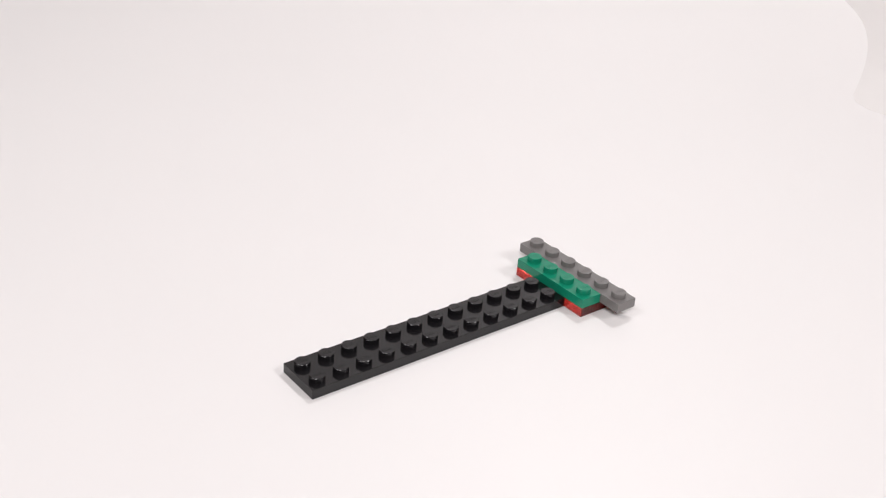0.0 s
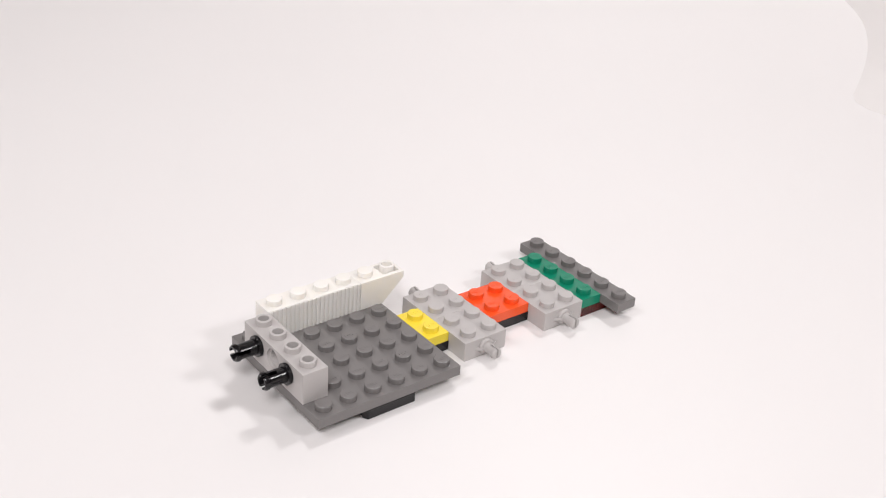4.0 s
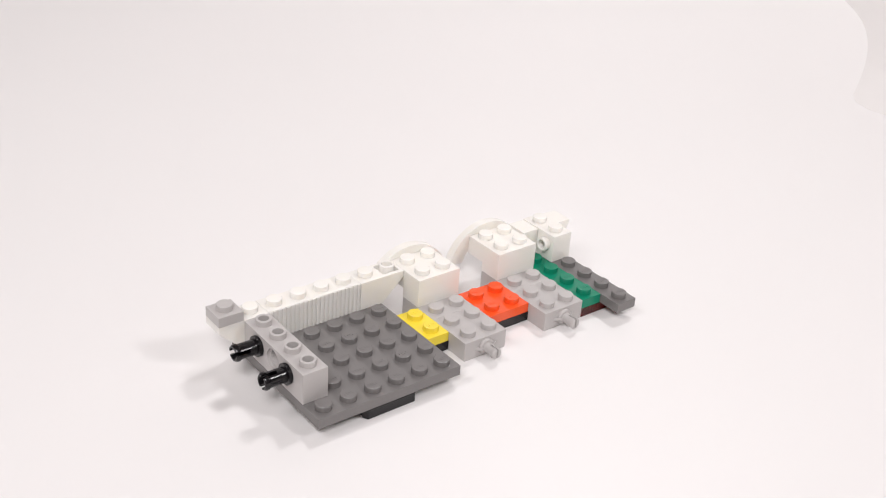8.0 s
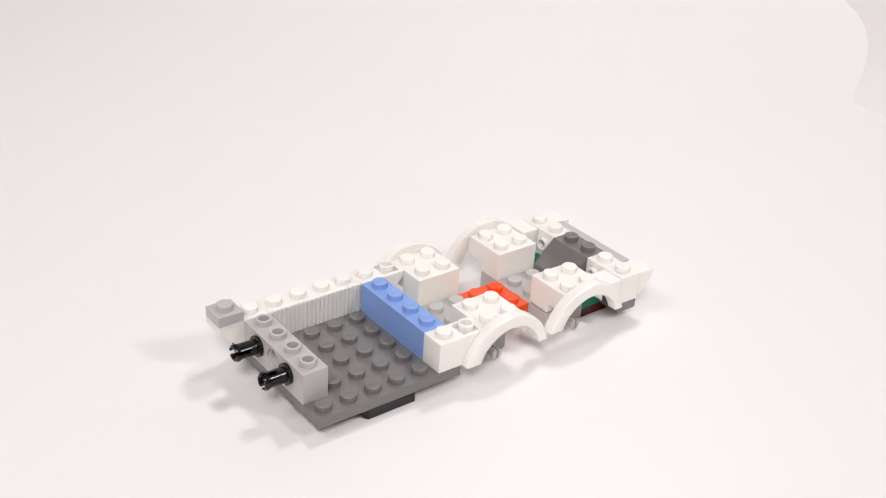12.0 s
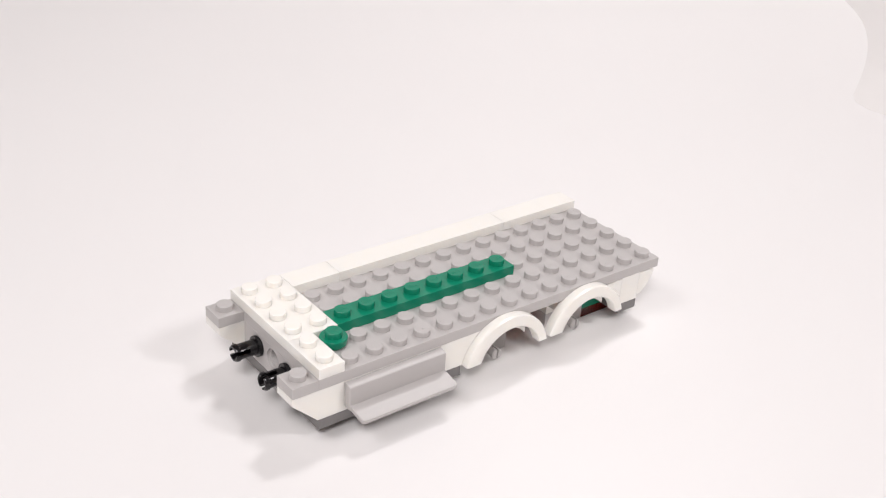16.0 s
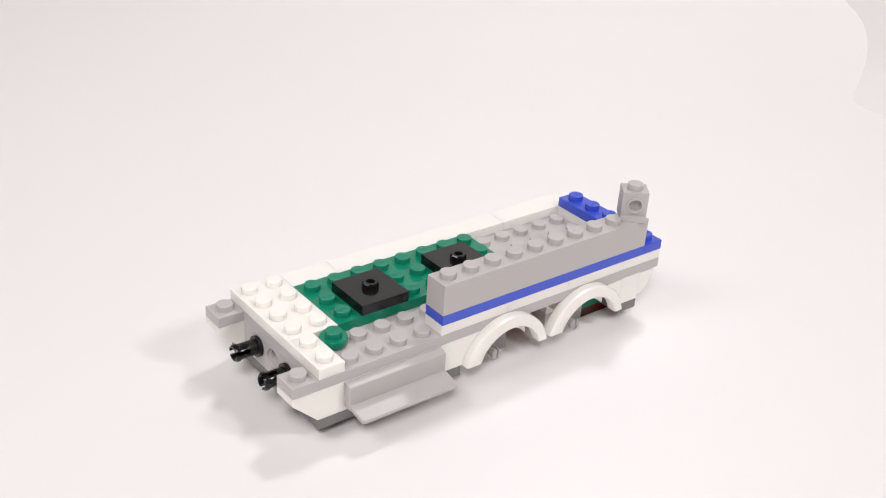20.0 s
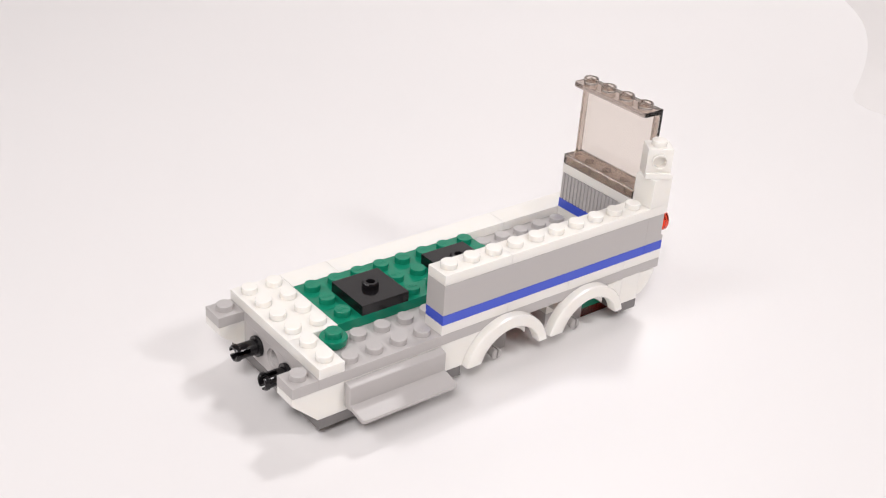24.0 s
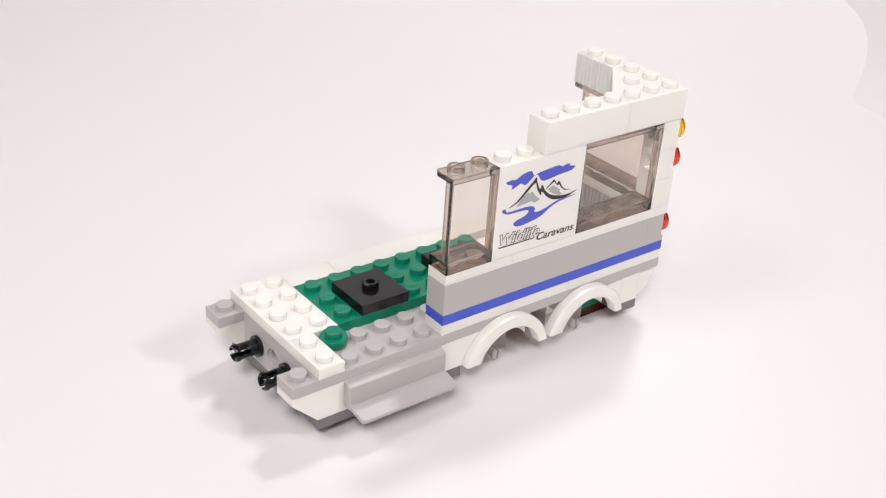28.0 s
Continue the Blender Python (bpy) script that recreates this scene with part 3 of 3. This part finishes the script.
for y in (-0.5, 2.5):
    set_down(plate(2, 1, CLEAR_RED, "small clear red toy plate under the green plate", "clear red plates"), spot(13, y, 0))
set_down(plate(1, 4, GREEN, "short green toy plate across the black plate"), spot(12.5, 1, 1))
set_down(plate(1, 6, DARK_GREY, "dark grey toy plate across the rear end"), spot(13.5, 1, 1))
set_down(axle_plate(-1, "light grey axle plate with a split wheel pin"), spot(11, 0, 0), 0.05)
set_down(axle_plate(1, "light grey axle plate with a split wheel pin"), spot(11, 2, 0), 0.35)
set_down(plate(2, 2, RED, "orange-red square toy plate between the axle plates"), spot(9, 1, 1), 0.65)
set_down(axle_plate(-1, "light grey axle plate with a split wheel pin"), spot(7, 0, 0), 0.95)
set_down(axle_plate(1, "light grey axle plate with a split wheel pin"), spot(7, 2, 0), 1.25)
set_down(plate(1, 2, YELLOW, "yellow toy plate beside the front axle plate"), spot(5.5, 1, 1), 1.55)
set_down(wedge_plate(-1, "glossy black wedge plate beside the long black plate"), spot(2, -1, 0), 1.85)
set_down(wedge_plate(1, "glossy black wedge plate beside the long black plate"), spot(2, 3, 0), 2.15)
set_down(plate(6, 6, DARK_GREY, "dark grey square toy plate on the black plates"), spot(2, 1, 1), 2.45)
set_down(holed_brick("light grey brick with three round holes and hollow studs"), spot(-0.5, 1, 2), 2.75)
for y, t in ((0, 3.05), (2, 3.35)):
    set_down(connector_pin("black slotted connector pin stuck in the holed brick"), pose(-P, y * P, 2 * H + 0.0057, 29 * y - 76), t)

# far side
set_down(inverted_slope(1, "white inverted slope brick with a hollow stud"), spot(5, 3.5, 2), 3.65)
set_down(side_stud_brick(1, "white brick with a fluted back along the floor plate"), spot(2, 3.5, 2), 3.95)
set_down(inverted_slope(-1, "white inverted slope brick under a grey plate"), spot(-1, 3.5, 2), 4.25)
set_down(plate(1, 1, LIGHT_GREY, "single-stud light grey plate on an overhanging corner", "corner plates"), spot(-1.5, 3.5, 5), 4.55)
set_down(mudguard(1, "white brick with a round wheel arch over the axle"), spot(7, 3, 2), 4.85)
set_down(mudguard(1, "white brick with a round wheel arch over the axle"), spot(11, 3, 2), 5.15)

# far rear corner: brick and two small slopes, turned about before they are set
TURN = [(5.75, 13.19, 1.0, -127), (6.2, 13.15, 1.0, -125), (6.3, 13.12, 1.01, -120), (6.4, 13.2, 1.05, -105), (6.5, 13.05, 1.05, -88),
        (6.6, 13.15, 1.4, -51), (6.7, 12.75, 1.38, -17), (6.8, 13.15, 1.1, -2), (6.9, 13.42, 1.0, 20), (7.0, 13.5, 1.15, 14),
        (7.1, 13.58, 0.95, 8), (7.2, 13.59, 0.98, 6), (7.3, 13.6, 1.1, 4), (7.4, 13.6, 2.2, 0), (7.5, 13.5, 2.4, 0)]
CORNER = [(t, spot(x, y, 2.53, a)) for t, x, y, a in TURN]
CORNER_END = spot(13.5, 3, 2)
REAR_SEAT, FRONT_SEAT = pose(P / 2, P / 2, 0.0013), pose(-P / 2, P / 2, 0.0013)
set_down(double_stud_brick("white brick with hollow studs on both sides"), CORNER_END, 7.6, CORNER)
set_down(cheese_slope(1, "small white slope stuck sideways on a brick"), CORNER_END @ REAR_SEAT, 7.6,
         [(6.05, CORNER[0][1] @ REAR_SEAT)] + [(t, m @ REAR_SEAT) for t, m in CORNER if t > 6.1])
set_down(cheese_slope(-1, "small white slope stuck sideways on a brick"), CORNER_END @ FRONT_SEAT, 7.6,
         [(6.97, CORNER[9][1] @ FRONT_SEAT)] + [(t, m @ FRONT_SEAT) for t, m in CORNER if t > 7.05])

# number sign, shown from the front, turned and hung on the rear
SIGN = [(8.35, 13.25, 0.35, -155), (8.6, 13.25, 0.35, -155), (8.7, 12.98, 0.54, -126), (8.8, 12.96, 0.49, -125), (8.9, 13.19, 0.69, -102),
        (9.0, 12.85, 0.95, -79), (9.1, 13.16, 0.85, -52), (9.2, 13.55, 1.05, -32), (9.3, 14.17, 1.21, -18)]
set_down(sign_plate("light grey plate with a framed number sticker and two studs"), pose(14 * P, P, 5 * H - P), 9.4,
         [(t, spot(x, y, 2.53, a)) for t, x, y, a in SIGN])
set_down(slope_brick(DARK_GREY, "dark grey slope brick with two studs at the rear"), spot(13, 1, 2), 9.65)
set_down(double_stud_brick("white brick with hollow studs on both sides"), spot(13.5, -1, 2), 9.95)
set_down(cheese_slope(1, "small white slope stuck sideways on a brick"), spot(13.5, -1, 2) @ pose(P / 2, -P / 2, 0.0013), 10.25)
set_down(cheese_slope(-1, "small white slope stuck sideways on a brick"), spot(13.5, -1, 2) @ pose(-P / 2, -P / 2, 0.0013), 10.55)

# near side
set_down(mudguard(-1, "white brick with a round wheel arch over the axle"), spot(11, -1, 2), 13.35, [(10.85, spot(11, -1, 2.22))])
set_down(mudguard(-1, "white brick with a round wheel arch over the axle"), spot(7, -1, 2), 11.15)
set_down(block(1, 4, 3, MID_BLUE, "medium blue four-stud brick across the floor plate"), spot(4.5, 1, 2), 11.45)
set_down(inverted_slope(1, "white inverted slope brick with a hollow stud"), spot(5, -1.5, 2), 11.75)
set_down(side_stud_brick(-1, "white brick with four hollow studs on its side"), spot(2, -1.5, 2), 12.05)
set_down(running_board("light grey side step with an out-turned lip"), pose(2 * P, -2 * P, 2 * H), 12.35)
set_down(inverted_slope(-1, "white inverted slope brick under a grey plate"), spot(-1, -1.5, 2), 12.65)
set_down(plate(1, 1, LIGHT_GREY, "single-stud light grey plate on an overhanging corner", "corner plates"), spot(-1.5, -1.5, 5), 12.95)

# deck and what lies on it
set_down(plate(16, 6, LIGHT_GREY, "large light grey deck plate over the wheel arches"), spot(7, 1, 5), 13.35)
TILE = "long smooth white tile along the deck edge"
set_down(block(4, 1, 1, WHITE, TILE, "toy_tile", "white edge tiles", True), spot(13, 3.5, 6), 13.85)
set_down(block(8, 1, 1, WHITE, TILE, "toy_tile", "white edge tiles", True), spot(7, 3.5, 6), 14.15)
set_down(block(2, 1, 1, WHITE, "short smooth white tile along the deck edge", "toy_tile", "white edge tiles", True), spot(2, 3.5, 6), 14.75)
set_down(plate(2, 4, WHITE, "white toy plate on the front of the deck"), spot(0, 2, 6), 15.05)
set_down(plate(1, 2, WHITE, "narrow white plate at the front corner of the deck"), spot(-0.5, -1, 6), 15.35)
set_down(round_plate("green round single-stud plate on the grey deck"), spot(0.5, -0.5, 6), 15.65)
set_down(plate(8, 1, GREEN, "long narrow green plate on the grey deck"), spot(5, 0.5, 6), 15.95)
set_down(plate(8, 2, GREEN, "long green plate on the grey deck"), spot(5, 2, 6), 16.25)
for x, t in ((3, 16.55), (7, 16.85)):
    set_down(pivot_plate("smooth black square plate with a hollow pin"), spot(x, 1, 7), t)

# near wall, layer by layer
for x, t in ((5.5, 17.15), (8.5, 17.45), (11.5, 17.75)):
    set_down(plate(3, 1, WHITE, "three-stud white plate along the deck edge", "white wall plates"), spot(x, -1.5, 6), t)
corner = thing("corner_plate", "white corner plate at the rear of the deck", "toy plate")
bm_corner = prism_bm([(-P + GAP, -P + GAP), (P - GAP, -P + GAP), (P - GAP, P - GAP), (GAP, P - GAP), (GAP, -GAP), (-P + GAP, -GAP)], LIFT, H, "z")
part("body", bm_corner, WHITE, corner)
studs_on(corner, [(-0.5, -0.5), (0.5, -0.5), (0.5, 0.5)], H, WHITE)
set_down(corner, spot(14, -1, 6), 18.05)
set_down(plate(1, 3, WHITE, "three-stud white plate along the rear edge", "white wall plates"), spot(14.5, 1.5, 6), 18.35)
set_down(plate(1, 2, BLUE, "blue two-stud plate along the rear edge", "blue wall plates"), spot(14.5, 2, 7), 18.65)
set_down(plate(1, 3, BLUE, "blue three-stud plate along the rear edge", "blue wall plates"), spot(14.5, -0.5, 7), 18.95)
set_down(plate(10, 1, BLUE, "long blue plate on the white wall plates", "blue wall plates"), spot(9, -1.5, 7), 19.25)
set_down(block(10, 1, 3, LIGHT_GREY, "long light grey brick forming the low wall"), spot(9, -1.5, 8), 19.55)

# tail lamp: brick and lens are turned on top of the wall, then set into the corner
LENS_SEAT = pose(P / 2 - 0.0009, 0, 0.0056)
TAIL_TURN = [(19.85, -127), (20.5, -127), (20.6, -102), (20.7, -62), (20.8, -30), (20.9, -12)]
TAIL = [(t, spot(13.5, -1.5, 11, a)) for t, a in TAIL_TURN]
TAIL_END = spot(14.5, -1.5, 8)
set_down(lamp_brick(LIGHT_GREY, "light grey single brick with a lamp socket"), TAIL_END, 20.97, TAIL)
set_down(lamp_lens(LENS_RED, "round clear red tail lamp lens"), TAIL_END @ LENS_SEAT, 20.97,
         [(20.15, TAIL[0][1] @ LENS_SEAT)] + [(t, m @ LENS_SEAT) for t, m in TAIL[1:]])
set_down(fluted_brick(LIGHT_GREY, "light grey brick with a fluted inner face"), spot(14.5, 0, 8), 21.25)
set_down(fluted_brick(LIGHT_GREY, "light grey brick with a fluted inner face"), spot(14.5, 2, 8), 21.65)
set_down(plate(3, 1, WHITE, "three-stud white plate capping the low wall", "white wall plates"), spot(5.5, -1.5, 11), 21.95)
set_down(plate(8, 1, WHITE, "eight-stud white plate capping the low wall", "white wall plates"), spot(11, -1.5, 11), 22.3)
set_down(plate(1, 4, WHITE, "four-stud white plate capping the rear wall", "white wall plates"), spot(14.5, 1, 11), 22.65)
set_down(window_panel(4, SMOKE, "smoke-tinted clear window panel at the rear"), spot(14.5, 1, 12, 90), 23.0)

# rear lamp post
set_down(block(1, 1, 3, WHITE, "white single-stud brick at the rear corner"), spot(14.5, -1.5, 12), 23.65)
LOW_TURN = [(24.55, -124), (25.2, -124), (25.3, -116), (25.4, -95), (25.5, -72), (25.6, -42), (25.7, -22)]
TOP_TURN = [(24.85, -142), (25.1, -142), (25.2, -122), (25.3, -104), (25.4, -88), (25.5, -66), (25.6, -36), (25.7, -16)]
for z, t0, t1, turn, lens, hue in ((15, 23.95, 24.55, LOW_TURN, LENS_RED, "red"), (18, 24.25, 24.85, TOP_TURN, LENS_ORANGE, "orange")):
    steps = [(t, spot(14.5, -1.5, z, a)) for t, a in turn]
    end = spot(14.5, -1.5, z)
    set_down(lamp_brick(WHITE, "white single brick with a lamp socket"), end, 25.8, [(t0, steps[0][1])] + steps)
    set_down(lamp_lens(lens, "round clear %s lamp lens" % hue), end @ LENS_SEAT, 25.8, [(t, m @ LENS_SEAT) for t, m in steps])

# upper wall
set_down(window_panel(4, SMOKE, "smoke-tinted clear window panel in the side wall"), spot(12, -1.5, 12), 26.05)
sign = window_panel(4, WHITE, "white wall panel printed with blue mountains and lettering", "printed_panel")
FACE = -P / 2 + GAP


def curved(points, steps=4):
    """A closed soft outline through the points."""
    out, k = [], len(points)
    for i in range(k):
        p0, p1, p2, p3 = (Vector(points[(i + j) % k]) for j in (-1, 0, 1, 2))
        for q in range(steps):
            u = q / steps
            out.append(p1 + 0.4 * (p2 - p0) * (u - 2 * u * u + u ** 3) + (p2 - p1) * (3 * u * u - 2 * u ** 3) + 0.4 * (p3 - p1) * (u ** 3 - u * u))
    return out


def drawn(name, points, material, label, parent, lift=0.0, soft=True):
    line = curved(points) if soft else points
    flat_shape([(p[0] * 0.001, p[1] * 0.001) for p in line], material, parent, name, FACE - lift, label)


cloud = [(-13.4, 23.6), (-11.6, 24), (-9.8, 23.8), (-7.4, 24.9), (-4.5, 25.2), (-3.3, 23.6), (-1.3, 24), (0.6, 24.2), (4.5, 24.6), (6.3, 24.5), (7.3, 23.9),
         (8.6, 24.3), (10.2, 24.3), (10, 23.6), (12.3, 23), (11, 22), (7.4, 21.7), (5.3, 21.5), (1.5, 21), (-0.3, 21.4), (-1.4, 22.7), (-2.2, 23.6),
         (-3.4, 23.3), (-4.5, 22.4), (-6.2, 21.3), (-7.9, 22.2), (-8.8, 21.9), (-11.1, 21.1), (-11, 22.3), (-12.6, 22.9)]
drawn("brushed_cloud", cloud, INK_BLUE, "blue brushed cloud", sign)
river = [(-12.7, 15.4), (-13.8, 15.4), (-13.6, 14.6), (-11.8, 13.7), (-7.6, 13.5), (-4.8, 13.3), (-3.9, 12.6), (-5.1, 11.6), (-8, 10.9), (-9.3, 10), (-8.1, 9),
         (-5.6, 8.8), (-1.8, 9.3), (1.3, 10.1), (4.9, 12.2), (8.4, 13.1), (14.3, 13.8), (8.6, 13.7), (5.8, 13.2), (2.4, 12.1), (-0.2, 11.7), (-1.8, 12),
         (-1.6, 13), (-2.8, 14), (-5.7, 14.3), (-9.8, 14.2), (-12.2, 14.4)]
drawn("river", river, INK_BLUE, "blue winding river", sign)
ridge = [(-11.4, 15.7), (-8.7, 16.9), (-5.7, 19.7), (-3.5, 21.6), (-2.3, 22.8), (-1.8, 21.1), (-0.5, 18.7), (0.2, 20), (1.4, 18), (4, 15.9), (7.8, 14.8),
         (11.1, 14.6), (14.1, 15.2), (11.1, 14.0), (7.8, 13.75), (4.9, 14.25), (2.4, 15.7), (0.3, 17.8), (0, 16.7), (-1.5, 18.8), (-2.5, 21.1), (-5.2, 19),
         (-8, 16.7), (-10.6, 15.7)]
drawn("mountain_ridge", ridge, INK_BLACK, "black mountain ridge line", sign, 0.00003)
far_ridge = [(1.4, 18), (3.1, 19.4), (4.6, 20.5), (5.8, 19), (6.6, 19.7), (7.9, 17.7), (9.3, 16.5), (11.8, 15.8), (9.3, 16.2), (7.7, 17.2), (6.7, 18.6),
             (6.1, 18.3), (4.6, 19.8), (3.2, 18.9)]
drawn("far_ridge", far_ridge, INK_BLACK, "thin black far ridge line", sign, 0.00003)
shade = [(-8.9, 15.2), (-6.7, 17.5), (-4.6, 18.8), (-4.1, 18.1), (-3.4, 18.8), (-2, 17.1), (-0.1, 15.5), (-2.2, 14.9), (-3.2, 15.7), (-6.5, 15.4)]
drawn("mountain_shade", shade, INK_GREY, "grey mountain shade", sign, 0, False)
far_shade = [(2.4, 17.9), (4.6, 18.6), (6.3, 17.5), (7.3, 16.8), (7.1, 16.2), (8.2, 15.4), (7.1, 15.1), (4.3, 16.3)]
drawn("far_shade", far_shade, INK_GREY, "grey mountain shade", sign, 0, False)
lettering("Wildlife", 0.0046, 1.05, INK_BLACK, sign, pose(-0.0145, FACE - 0.00005, 0.0045, 90, 2.0), 0.00023)
lettering("Wildlife", 0.0046, 1.05, INK_WHITE, sign, pose(-0.0145, FACE - 0.00012, 0.0045, 90, 2.0), 0.00006)
lettering("Caravans", 0.0033, 1.2, INK_BLACK, sign, pose(-0.0002, FACE - 0.00005, 0.0023, 90, 0.8), 0.00004)
drawn("underline", [(-13.9, 3.4), (-0.6, 3.25), (-0.6, 3.6), (-13.9, 3.8)], INK_BLACK, "thin black underline", sign, 0, False)
set_down(sign, spot(8, -1.5, 12), 26.35)
set_down(window_panel(2, SMOKE, "narrow smoke-tinted clear window panel"), spot(5, -1.5, 12), 26.65)
set_down(fluted_brick(WHITE, "white brick with a fluted inner face"), spot(14.5, 2, 21), 26.95)
set_down(facet_brick("white corner brick with a slanted inner face"), spot(13.5, -0.5, 21), 27.25)
set_down(block(4, 1, 3, WHITE, "white four-stud brick over the window"), spot(10, -1.5, 21), 27.55)


# ---- where pieces wait, laid out in rows on the paper, and how they move ----
def reach(ob):
    """The least and greatest corner of a thing in its own space."""
    pts = [ob.matrix_world.inverted() @ o.matrix_world @ Vector(c) for o in ob.children_recursive for c in o.bound_box]
    return [min(p[i] for p in pts) for i in range(3)], [max(p[i] for p in pts) for i in range(3)]


def held(rows):
    """Rows that rest at each pose until the next one, as in a film taken picture by picture."""
    step, out = 1.0 / FPS, []
    ends = [t for t, _ in rows[1:]] + [LAST + step]
    for (t, m), end in zip(rows, ends):
        a, b = frame(t), frame(end)
        for f in sorted({a, a + 1, b - 2, b - 1}):
            if a <= f < b:
                out.append(((f - 1) * step, m))
    return out


def motions():
    bpy.context.view_layer.update()
    x, y, deep = -0.50, -0.42, 0.0
    for ob, end, t, earlier in PLAN:
        if t == 0.0:
            continue
        lo, hi = reach(ob)
        rows = earlier + [(t, end)]
        turn = rows[0][1].to_3x3().to_4x4()
        spin = [turn @ Vector((a, b, c)) for a in (lo[0], hi[0]) for b in (lo[1], hi[1]) for c in (lo[2], hi[2])]
        x0, x1 = min(p.x for p in spin), max(p.x for p in spin)
        y0, y1 = min(p.y for p in spin), max(p.y for p in spin)
        if x + (x1 - x0) > 0.10:
            x, y, deep = -0.50, y - deep - 0.012, 0.0
        wait = Matrix.Translation((x - x0, y - y1, -min(p.z for p in spin) + 0.00002)) @ turn
        x += x1 - x0 + 0.012
        deep = max(deep, y1 - y0)
        walk(ob, held([(0.0, wait)] + rows))


motions()
